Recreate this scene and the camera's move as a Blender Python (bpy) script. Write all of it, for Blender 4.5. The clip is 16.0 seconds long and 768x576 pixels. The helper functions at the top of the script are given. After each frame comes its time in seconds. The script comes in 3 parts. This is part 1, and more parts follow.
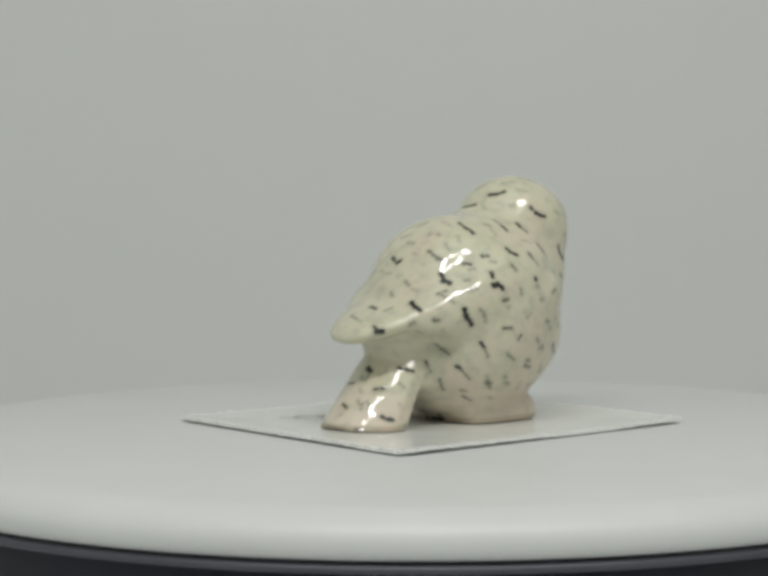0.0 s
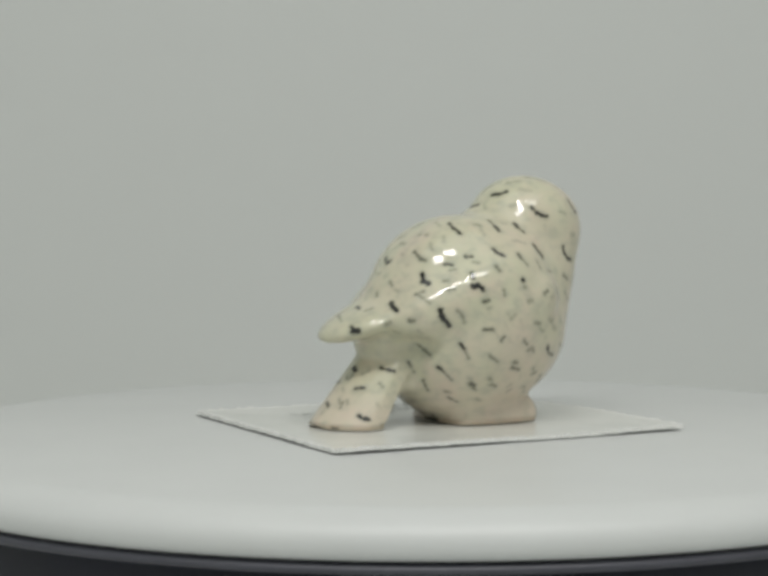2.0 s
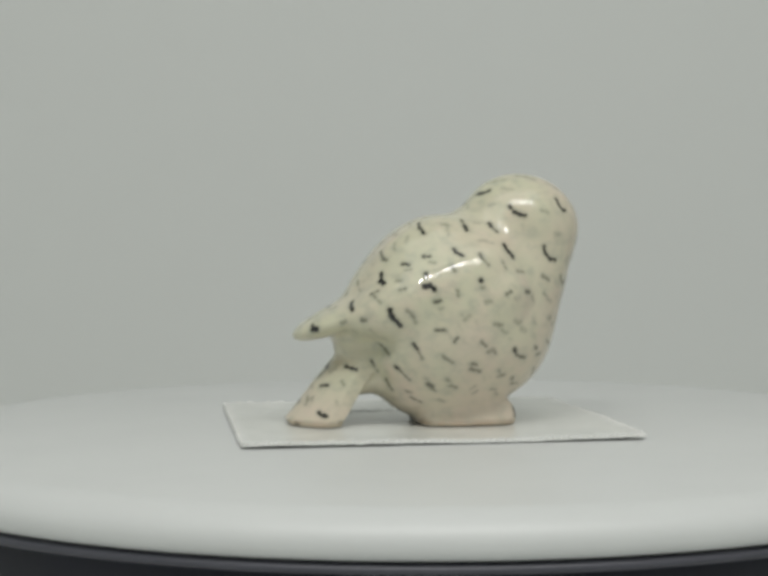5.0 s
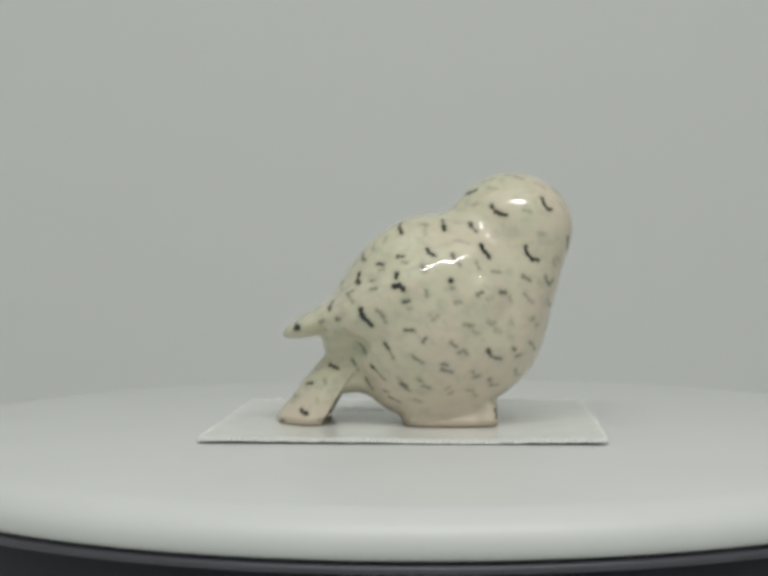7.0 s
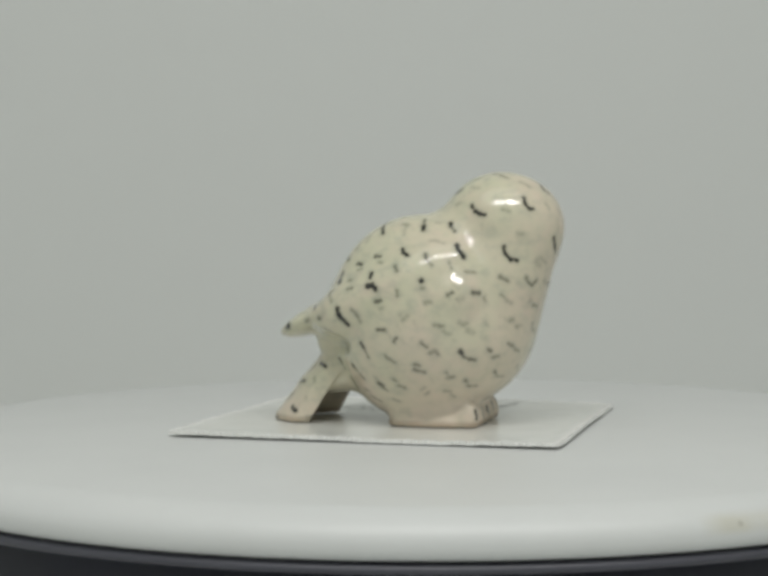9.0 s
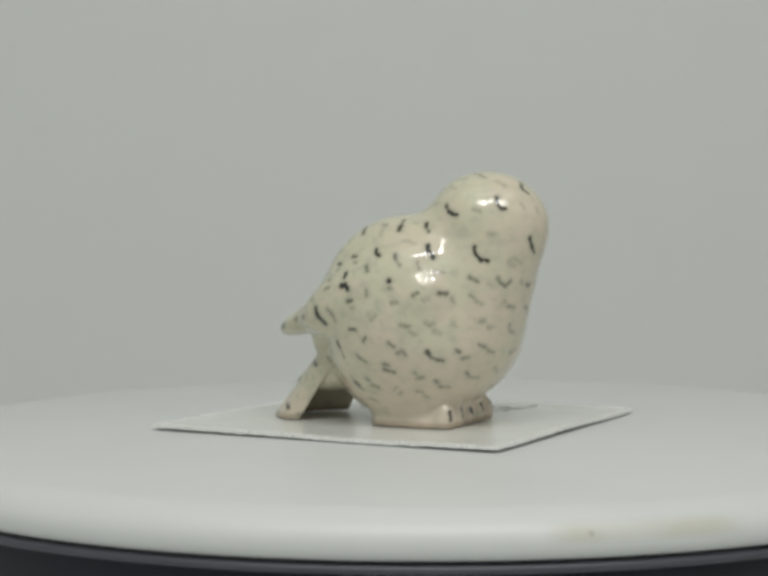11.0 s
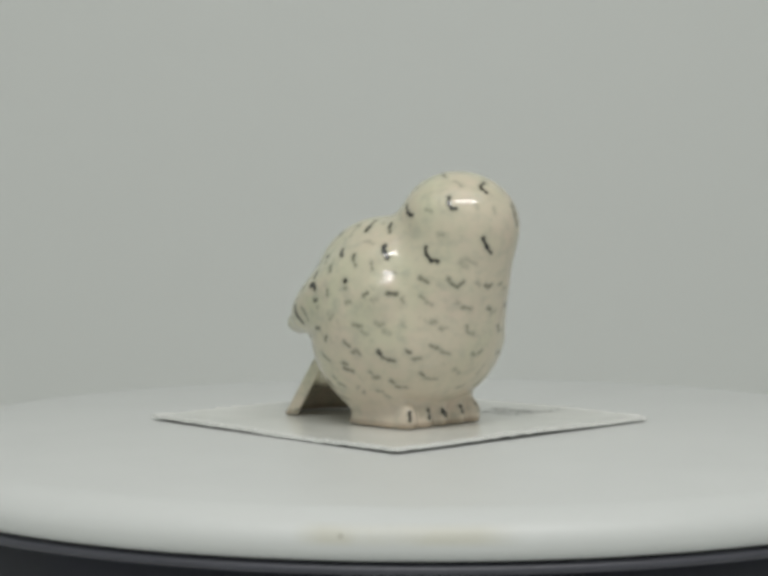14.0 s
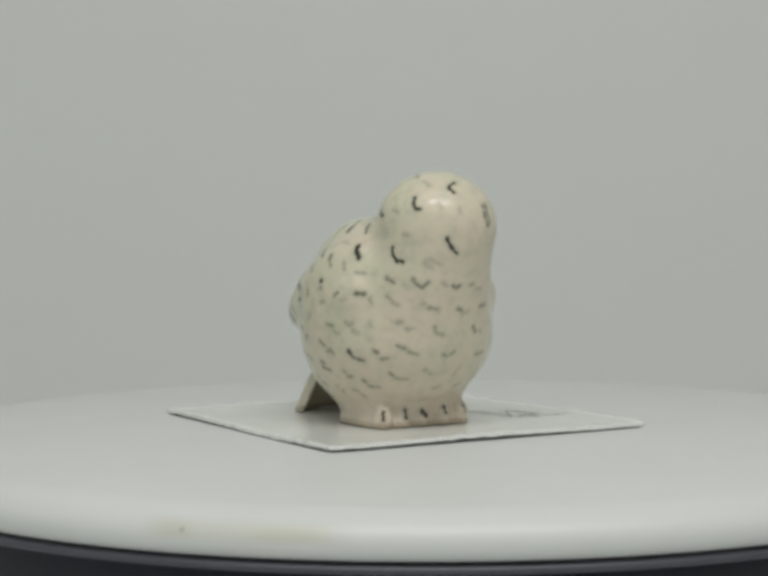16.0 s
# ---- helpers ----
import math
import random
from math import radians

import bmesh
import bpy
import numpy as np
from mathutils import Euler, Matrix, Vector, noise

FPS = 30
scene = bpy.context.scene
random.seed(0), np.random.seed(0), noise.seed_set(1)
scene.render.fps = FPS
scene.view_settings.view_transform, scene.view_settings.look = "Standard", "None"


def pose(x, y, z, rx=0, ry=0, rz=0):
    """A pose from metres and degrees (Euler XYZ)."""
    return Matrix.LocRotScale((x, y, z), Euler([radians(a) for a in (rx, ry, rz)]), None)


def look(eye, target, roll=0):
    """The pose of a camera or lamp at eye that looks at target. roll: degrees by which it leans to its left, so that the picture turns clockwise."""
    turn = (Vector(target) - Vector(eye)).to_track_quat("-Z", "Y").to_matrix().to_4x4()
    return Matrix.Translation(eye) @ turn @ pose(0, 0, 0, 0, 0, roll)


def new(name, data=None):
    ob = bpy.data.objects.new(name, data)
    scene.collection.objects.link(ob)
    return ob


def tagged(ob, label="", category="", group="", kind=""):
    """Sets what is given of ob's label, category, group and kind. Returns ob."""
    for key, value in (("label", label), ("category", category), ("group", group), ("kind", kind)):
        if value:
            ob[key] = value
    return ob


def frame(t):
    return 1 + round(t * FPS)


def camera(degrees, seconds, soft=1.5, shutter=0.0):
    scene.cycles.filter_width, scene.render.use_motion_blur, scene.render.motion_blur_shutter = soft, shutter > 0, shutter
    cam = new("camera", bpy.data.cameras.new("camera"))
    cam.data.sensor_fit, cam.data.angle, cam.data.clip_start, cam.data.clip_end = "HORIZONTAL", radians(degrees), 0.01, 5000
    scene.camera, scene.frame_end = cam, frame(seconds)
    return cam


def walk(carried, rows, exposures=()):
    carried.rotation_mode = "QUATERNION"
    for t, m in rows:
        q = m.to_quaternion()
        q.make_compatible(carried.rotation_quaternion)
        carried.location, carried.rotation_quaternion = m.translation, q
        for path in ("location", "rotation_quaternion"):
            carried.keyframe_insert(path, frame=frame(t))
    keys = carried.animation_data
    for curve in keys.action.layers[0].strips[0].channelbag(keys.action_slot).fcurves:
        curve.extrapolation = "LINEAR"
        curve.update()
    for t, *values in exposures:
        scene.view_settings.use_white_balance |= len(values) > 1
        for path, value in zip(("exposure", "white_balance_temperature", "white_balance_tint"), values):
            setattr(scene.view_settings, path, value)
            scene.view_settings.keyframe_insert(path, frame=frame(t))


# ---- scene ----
MM = 0.001

# ---- camera: hand-held before the turntable, it only sways a little ----
cam = camera(28.25, 16.0, soft=4.2)
EYE = Vector((0.0, -0.365, 0.0414))


def aim(yaw, pitch, roll=-0.23):
    """The camera's pose: yaw to the left and pitch downwards, in degrees."""
    y, p = radians(yaw), radians(pitch)
    return look(EYE, EYE + Vector((-math.sin(y) * math.cos(p), math.cos(y) * math.cos(p), -math.sin(p))), roll)


SWAY = [
    (0, 1.295, 1.684),
    (0.5, 1.394, 1.680),
    (1, 1.479, 1.673),
    (1.5, 1.507, 1.679),
    (2, 1.527, 1.668),
    (2.5, 1.445, 1.672),
    (3, 1.407, 1.592),
    (3.5, 1.423, 1.600),
    (4, 1.323, 1.678),
    (6.3, 1.478, 1.681),
    (6.5, 1.420, 1.688),
    (7, 1.383, 1.684),
    (7.5, 1.392, 1.684),
    (8, 1.391, 1.679),
    (8.5, 1.547, 1.682),
    (9, 1.470, 1.687),
    (11.3, 1.432, 1.678),
    (11.5, 1.364, 1.589),
    (12, 1.450, 1.627),
    (12.5, 1.376, 1.676),
    (13, 1.391, 1.680),
    (13.5, 1.396, 1.680),
    (14, 1.427, 1.673),
    (14.5, 1.506, 1.672),
    (15, 1.512, 1.674),
    (15.5, 1.378, 1.671),
    (16, 1.416, 1.665),
]
walk(cam, [(t, aim(yaw, pitch)) for t, yaw, pitch in SWAY])

# ---- light: assumed white photo tent, LED bar at front, unseen soft lamp added overhead ----
world = bpy.data.worlds.new("world")
world.use_nodes = True
scene.world = world
world.node_tree.nodes["Background"].inputs[0].default_value = (0.90, 0.92, 0.90, 1)
world.node_tree.nodes["Background"].inputs[1].default_value = 0.405


def area_lamp(name, eye, target, sx, sy, watts, colour):
    data = bpy.data.lights.new(name, "AREA")
    data.shape, data.size, data.size_y, data.energy, data.color = "RECTANGLE", sx, sy, watts, colour
    ob = new(name, data)
    ob.matrix_world = look(eye, target)
    return ob


# soft lamp added overhead, out of view, for the general light
area_lamp("unseen_roof_lamp", (-0.03, -0.52, 0.86), (-0.03, -0.519, 0.0), 1.1, 0.94, 2.2, (0.98, 1.0, 0.985))
area_lamp("led_bar_front", (0.03, -0.248, 0.376), (0.0, 0.0, 0.02), 0.345, 0.008, 0.66, (1.0, 0.98, 0.95))
scene.view_settings.exposure = 0.0


# ---- materials ----
class Nodes:
    """A short way to write a node material."""

    def __init__(self, name):
        self.mat = bpy.data.materials.new(name)
        self.mat.use_nodes = True
        self.tree = self.mat.node_tree
        self.bsdf = self.tree.nodes["Principled BSDF"]

    def add(self, kind, **inputs):
        node = self.tree.nodes.new(kind)
        for key, value in inputs.items():
            self.put(node, key.replace("_", " "), value)
        return node

    def put(self, node, key, value):
        socket = node.inputs[int(key[1:])] if key[0] == "i" and key[1:].isdigit() else node.inputs[key]
        if isinstance(value, bpy.types.NodeSocket):
            self.tree.links.new(value, socket)
        else:
            socket.default_value = value

    def noise(self, scale, detail=3.0, rough=0.55):
        co = self.add("ShaderNodeTexCoord").outputs["Object"]
        return self.add("ShaderNodeTexNoise", Vector=co, Scale=scale, Detail=detail, Roughness=rough).outputs["Fac"]

    def ramp(self, fac, lo, hi, a=0.0, b=1.0):
        node = self.add("ShaderNodeMapRange", Value=fac)
        for k, v in zip(("From Min", "From Max", "To Min", "To Max"), (lo, hi, a, b)):
            node.inputs[k].default_value = v
        return node.outputs[0]

    def mix(self, fac, a, b):
        node = self.tree.nodes.new("ShaderNodeMix")
        node.data_type = "RGBA"
        self.put(node, "i0", fac)
        for socket, value in ((node.inputs[6], a), (node.inputs[7], b)):
            if isinstance(value, bpy.types.NodeSocket):
                self.tree.links.new(value, socket)
            else:
                socket.default_value = (*value, 1)
        return node.outputs[2]

    def bump(self, height, strength, distance):
        node = self.add("ShaderNodeBump", Height=height, Strength=strength, Distance=distance)
        self.put(self.bsdf, "Normal", node.outputs[0])

    def surface(self, **inputs):
        for key, value in inputs.items():
            if isinstance(value, tuple) and len(value) == 3:
                value = (*value, 1)
            self.put(self.bsdf, key.replace("_", " "), value)
        return self.mat


def make_plastic():
    n = Nodes("white_plastic")
    col = n.mix(n.ramp(n.noise(30, 4), 0.4, 0.7), (0.715, 0.730, 0.720), (0.692, 0.707, 0.698))
    # an old brownish smear on one stretch of the rim
    xyz = n.add("ShaderNodeSeparateXYZ", Vector=n.add("ShaderNodeTexCoord").outputs["Object"]).outputs
    along = n.add("ShaderNodeMath", i0=n.ramp(xyz[1], -0.0285, -0.0235), i1=n.ramp(xyz[1], 0.010, 0.001))
    along.operation = "MULTIPLY"
    near = n.add("ShaderNodeMath", i0=n.ramp(xyz[0], 0.112, 0.116), i1=along.outputs[0])
    near.operation = "MULTIPLY"
    band = n.add("ShaderNodeMath", i0=n.ramp(xyz[2], -0.0062, -0.0050), i1=n.ramp(xyz[2], -0.0022, -0.0036))
    band.operation = "MULTIPLY"
    outer = n.add("ShaderNodeMath", i0=band.outputs[0], i1=near.outputs[0])
    outer.operation = "MULTIPLY"
    worn = n.add("ShaderNodeMath", i0=n.ramp(n.noise(90, 4), 0.30, 0.60, 0.25, 1.0), i1=outer.outputs[0])
    worn.operation = "MULTIPLY"
    col = n.mix(n.ramp(worn.outputs[0], 0, 1, 0, 0.34), col, (0.50, 0.45, 0.27))
    # and a small chip in it
    chip = n.add("ShaderNodeVectorMath", i0=n.add("ShaderNodeTexCoord").outputs["Object"], i1=(0.1227, -0.0206, -0.0043))
    chip.operation = "DISTANCE"
    col = n.mix(n.ramp(chip.outputs["Value"], 0.0007, 0.0003, 0.0, 0.28), col, (0.16, 0.14, 0.09))
    n.bump(n.noise(2500, 2), 0.03, 0.0002)
    return n.surface(Base_Color=col, Roughness=0.42)


def make_black():
    n = Nodes("black_plastic")
    col = n.mix(n.ramp(n.noise(60, 4), 0.4, 0.7), (0.006, 0.007, 0.017), (0.009, 0.010, 0.023))
    n.bump(n.noise(3000, 2), 0.1, 0.0002)
    return n.surface(Base_Color=col, Roughness=0.45)


def make_backdrop():
    n = Nodes("grey_white_fabric")
    col = n.mix(n.ramp(n.noise(3, 3), 0.35, 0.65), (0.88, 0.895, 0.875), (0.865, 0.88, 0.86))
    n.bump(n.noise(1800, 2), 0.05, 0.0003)
    return n.surface(Base_Color=col, Roughness=0.9)


def make_card():
    n = Nodes("white_card")
    col = n.mix(n.ramp(n.noise(120, 5), 0.35, 0.7), (0.80, 0.81, 0.772), (0.745, 0.753, 0.717))
    # the worn rim shows the whiter pulp
    xyz = n.add("ShaderNodeSeparateXYZ", Vector=n.add("ShaderNodeTexCoord").outputs["Object"]).outputs
    sides = []
    for axis, half in ((0, 0.0432), (1, 0.041)):
        size = n.add("ShaderNodeMath", i0=xyz[axis])
        size.operation = "ABSOLUTE"
        sides.append(n.ramp(size.outputs[0], half - 0.0026, half - 0.0006))
    rim = n.add("ShaderNodeMath", i0=sides[0], i1=sides[1])
    rim.operation = "MAXIMUM"
    ragged = n.add("ShaderNodeMath", i0=rim.outputs[0], i1=n.ramp(n.noise(260, 3), 0.35, 0.6, 0.4, 1.0))
    ragged.operation = "MULTIPLY"
    col = n.mix(ragged.outputs[0], col, (0.87, 0.87, 0.845))
    n.bump(n.noise(900, 3), 0.1, 0.0002)
    return n.surface(Base_Color=col, Roughness=0.22)


def make_glaze():
    n = Nodes("cream_glaze")
    # the glaze is greenish over back and tail and warmer over breast and foot
    xyz = n.add("ShaderNodeSeparateXYZ", Vector=n.add("ShaderNodeTexCoord").outputs["Object"]).outputs
    slope = n.add("ShaderNodeMath", i0=xyz[2], i1=-0.6, i2=xyz[0])
    slope.operation = "MULTIPLY_ADD"
    hue = n.add("ShaderNodeMath", i0=n.ramp(slope.outputs[0], -0.033, 0.006, -0.35, 0.35), i1=n.ramp(n.noise(80, 4), 0.35, 0.65))
    base = n.mix(n.ramp(hue.outputs[0], 0.0, 1.0), (0.655, 0.642, 0.475), (0.715, 0.64, 0.502))
    # small blotches where it lies thinner or thicker
    base = n.mix(n.ramp(n.noise(130, 2), 0.52, 0.72, 0.0, 0.4), base, (0.76, 0.61, 0.51))
    base = n.mix(n.ramp(n.noise(420, 3), 0.45, 0.70, 0.0, 0.30), base, (0.56, 0.55, 0.42))
    paint = n.add("ShaderNodeAttribute")
    paint.attribute_name = "paint"
    dark = n.mix(n.ramp(n.noise(900, 3), 0.35, 0.65), (0.004, 0.0045, 0.005), (0.013, 0.014, 0.012))
    dark = n.mix(n.ramp(paint.outputs["Fac"], 0.3, 0.68), (0.085, 0.10, 0.066), dark)
    # the clay shows through pinkish where the glaze thins out round the foot
    height = n.add("ShaderNodeSeparateXYZ", Vector=n.add("ShaderNodeTexCoord").outputs["Object"]).outputs[2]
    base = n.mix(n.ramp(height, 0.010, 0.003, 0.0, 0.4), base, (0.78, 0.645, 0.55))
    # a bare brownish line where the foot was wiped clean
    base = n.mix(n.ramp(height, 0.0011, 0.0003, 0.0, 0.6), base, (0.36, 0.26, 0.17))
    smudge = n.add("ShaderNodeMapping", Vector=n.add("ShaderNodeTexCoord").outputs["Object"], Scale=(300, 300, 420), Rotation=(0.3, 0.5, 0.2))
    veil = n.add("ShaderNodeTexNoise", Vector=smudge.outputs[0], Scale=1.0, Detail=3.0).outputs["Fac"]
    thick = n.add("ShaderNodeMath", i0=n.ramp(veil, 0.48, 0.70, 0.0, 1.0), i1=n.ramp(hue.outputs[0], 0.0, 1.0, 0.46, 0.22))
    thick.operation = "MULTIPLY"
    base = n.mix(thick.outputs[0], base, (0.38, 0.40, 0.32))
    col = n.mix(n.ramp(paint.outputs["Fac"], 0.0, 0.72, 0.0, 1.0), base, dark)
    n.bump(n.noise(260, 2), 0.085, 0.0009)
    return n.surface(Base_Color=col, Roughness=0.06, IOR=1.64)


def make_ink():
    n = Nodes("pencil")
    return n.surface(Base_Color=n.mix(n.noise(700, 3), (0.03, 0.034, 0.038), (0.11, 0.115, 0.11)), Roughness=0.7)


def make_grey():
    n = Nodes("dark_grey_plastic")
    col = n.mix(n.ramp(n.noise(80, 4), 0.4, 0.7), (0.076, 0.077, 0.095), (0.062, 0.063, 0.078))
    return n.surface(Base_Color=col, Roughness=0.4)


INK, GREY = make_ink(), make_grey()
PLASTIC, BLACK, BACKDROP, CARD, GLAZE = make_plastic(), make_black(), make_backdrop(), make_card(), make_glaze()


def mesh_object(name, bm, material, smooth=True):
    mesh = bpy.data.meshes.new(name)
    bmesh.ops.recalc_face_normals(bm, faces=bm.faces)
    bm.to_mesh(mesh)
    bm.free()
    for poly in mesh.polygons:
        poly.use_smooth = smooth
    mesh.materials.append(material)
    return new(name, mesh)


def part(name, bm, material, parent, label="", smooth=True):
    ob = mesh_object(name, bm, material, smooth)
    ob.parent = parent
    return tagged(ob, label) if label else ob


# ---- the assumed tent: a seamless sweep, with unseen sides, front and roof added ----
def make_sweep():
    bm = bmesh.new()
    arc = [radians(1.5 * i) for i in range(61)]

    def line(grow):
        return [(-1.0, -grow)] + [(0.37 + (0.05 + grow) * math.sin(a), 0.05 - (0.05 + grow) * math.cos(a)) for a in arc] + [(0.42 + grow, 0.95)]

    front, rear = line(0.0), line(0.002)
    loop = front + rear[::-1]
    left, right = [bm.verts.new((-0.6, y, z)) for y, z in loop], [bm.verts.new((0.6, y, z)) for y, z in loop]
    for i in range(len(loop)):
        j = (i + 1) % len(loop)
        bm.faces.new((left[i], right[i], right[j], left[j]))
    ob = mesh_object("backdrop", bm, BACKDROP, False)
    ob.location.z = -0.09
    return tagged(ob, "seamless pale grey sheet curving up behind the turntable", "backdrop", kind="structure")


def slab(name, lo, hi, material, label):
    bm = bmesh.new()
    bmesh.ops.create_cube(bm, size=1)
    for v in bm.verts:
        v.co = Vector([lo[i] if v.co[i] < 0 else hi[i] for i in range(3)])
    ob = mesh_object(name, bm, material, False)
    return tagged(ob, label, "wall", kind="structure")


make_sweep()
# panels out of view, added to close the place and bounce light
slab("wall_left", (-0.622, -1.0, -0.09), (-0.603, 0.44, 0.88), BACKDROP, "unseen pale grey side panel of the assumed photo tent")
slab("wall_right", (0.603, -1.0, -0.09), (0.622, 0.44, 0.88), BACKDROP, "unseen pale grey side panel of the assumed photo tent")
slab("wall_front", (-0.622, -1.02, -0.09), (0.622, -1.003, 0.88), BACKDROP, "unseen pale grey panel added to close the front")
slab("ceiling", (-0.62, -1.0, 0.882), (0.62, 0.418, 0.90), BACKDROP, "unseen pale grey roof panel of the assumed photo tent")


# ---- turntable ----
def lathe(profile, steps=160):
    """A ring of quads for each stretch of a profile of (radius, height) in mm, closed at the axis."""
    bm = bmesh.new()
    rings = []
    for r, z in profile:
        if r < 1e-6:
            rings.append([bm.verts.new((0, 0, z * MM))])
        else:
            rings.append([bm.verts.new((r * MM * math.cos(2 * math.pi * i / steps), r * MM * math.sin(2 * math.pi * i / steps), z * MM)) for i in range(steps)])
    for a, b in zip(rings, rings[1:]):
        for i in range(steps):
            j = (i + 1) % steps
            loop = [a[i % len(a)], a[j % len(a)], b[j % len(b)], b[i % len(b)]]
            bm.faces.new(list(dict.fromkeys(loop)))
    return bm


def make_turntable():
    table = new("turntable")
    tagged(table, "white round motorised turntable with a black base", "turntable")
    rim = [(116.5 + 8.5 * math.sin(a), -6.4 + 5.8 * math.cos(a)) for a in [radians(6 * i) for i in range(16)]]
    under = [(125, -7.2), (124.6, -8.0), (123.6, -8.5)]
    profile = [(0, 0), (40, 0), (80, 0), (100, -0.2), (110, -0.45)] + rim + under + [(60, -8.6), (0, -8.6)]
    platter = part("platter", lathe(profile), PLASTIC, table, "glossy white round platter with a rounded rim")
    foot = [(0, -9.6), (114, -9.6), (117.5, -10.0), (118.5, -12.0), (118.0, -84.0), (116.0, -89.9), (0, -89.9)]
    part("base", lathe(foot), BLACK, table, "black plastic base")
    ring = [(116, -9.66), (123.6, -9.66), (124.6, -10.0), (125.0, -10.7), (124.6, -11.3), (123.4, -11.6), (116, -11.6)]
    part("trim_ring", lathe(ring), GREY, table, "dark grey plastic trim ring")
    return table, platter


turntable, platter = make_turntable()


# ---- card ----
def card_lift(u, v):
    """How far the card stands off the platter, in mm: it is dished, and its rim curls up unevenly."""
    edge = max(abs(u), abs(v))
    curl = 0.60 + 0.42 * noise.noise((u * 1.3, v * 1.3, 4.0))
    return max(0.0, curl * max(0.0, (edge - 0.55) / 0.45) ** 2 + 0.14 * noise.noise((u * 3, v * 3, 7.0)) * edge ** 4 + 0.14 * noise.noise((u * 15, v * 15, 2.0)) * edge ** 12)


def make_card_sheet():
    """A stiff white card, its rim lifted a little and its corners softened."""
    bm = bmesh.new()
    nx, ny, wx, wy, thick = 160, 152, 86.4, 82.0, 0.7
    rng = random.Random(4)
    top, low = {}, {}
    for i in range(nx + 1):
        for j in range(ny + 1):
            u, v = 2 * i / nx - 1, 2 * j / ny - 1
            x, y = u * wx / 2, v * wy / 2
            edge = max(abs(u), abs(v))
            corner = max(0.0, abs(u) + abs(v) - 1.93) * 14.0
            x, y = x * (1 - 0.012 * corner), y * (1 - 0.012 * corner)
            if edge == 1:
                x, y = x + rng.uniform(-0.2, 0.2), y + rng.uniform(-0.2, 0.2)
            lift = card_lift(u, v)
            fuzz = rng.uniform(-0.12, 0.26) if edge == 1 else 0.0
            top[i, j] = bm.verts.new((x * MM, y * MM, (lift + thick + fuzz - 0.80) * MM))
            grow = 1.004 if edge == 1 else 1.0
            low[i, j] = bm.verts.new((x * grow * MM, y * grow * MM, (lift - 0.80) * MM))
    for i in range(nx):
        for j in range(ny):
            bm.faces.new((top[i, j], top[i + 1, j], top[i + 1, j + 1], top[i, j + 1]))
            bm.faces.new((low[i, j], low[i, j + 1], low[i + 1, j + 1], low[i + 1, j]))
    ring = [(i, 0) for i in range(nx)] + [(nx, j) for j in range(ny)] + [(i, ny) for i in range(nx, 0, -1)] + [(0, j) for j in range(ny, 0, -1)]
    for a, b in zip(ring, ring[1:] + ring[:1]):
        bm.faces.new((top[a], low[a], low[b], top[b]))
    ob = mesh_object("card", bm, CARD, False)
    # pencilled note, too faint to read: bars of ink
    ink = bmesh.new()
    for x0, y0, x1, y1, words in ((-25.0, 24.0, 1.0, 19.0, 9), (-22.0, 18.0, -6.0, 16.5, 4), (1.0, 23.0, 17.0, 25.0, 6), (3.0, 29.0, 19.0, 31.0, 6), (18.5, 34.0, 20.5, 37.0, 1)):
        for k in range(words):
            for lap in range(4):
                f = (k + rng.uniform(0.1, 0.8)) / words
                x, y = x0 + f * (x1 - x0) + rng.uniform(-0.4, 0.4), y0 + f * (y1 - y0) + rng.uniform(-2.0, 2.0)
                a, half, wide = rng.uniform(-1.4, 1.4), rng.uniform(0.6, 1.5), 0.155
                z = card_lift(2 * x / wx, 2 * y / wy) + 0.06
                ends = [(half, wide), (-half, wide), (-half, -wide), (half, -wide)]
                ink.faces.new([ink.verts.new(((x + p * math.cos(a) - q * math.sin(a)) * MM, (y + p * math.sin(a) + q * math.cos(a)) * MM, z * MM)) for p, q in ends])
    part("writing", ink, INK, ob, "faint grey pencil note")
    return tagged(ob, "stiff white square card with worn edges lying on the platter", "card")


card = make_card_sheet()


# ---- owl: blended blobs, in mm, x forward, y to its left, z up ----
def turn(a, b, angle):
    c, s = math.cos(angle), math.sin(angle)
    return c * a + s * b, c * b - s * a


def ellipsoid(x, y, z, centre, radii, pitch=0.0):
    """Nearly the distance to an ellipsoid whose nose is tipped up by pitch."""
    u, v, w = x - centre[0], y - centre[1], z - centre[2]
    u, w = turn(u, w, pitch)
    a, b, c = u / radii[0], v / radii[1], w / radii[2]
    k = np.sqrt(a * a + b * b + c * c) + 1e-9
    return k * (k - 1) / (np.sqrt((a / radii[0]) ** 2 + (b / radii[1]) ** 2 + (c / radii[2]) ** 2) + 1e-9)


def pedestal(x, y, z, cx, rx, ry, top):
    """A squarish block with rounded corners, flared at its foot."""
    k = (np.abs((x - cx) / rx) ** 5 + np.abs(y / ry) ** 5) ** 0.2
    d = (k - 1 - 0.13 * np.clip(1 - z / 5, 0, 1) ** 1.5) * min(rx, ry)
    return np.maximum(d, z - top)


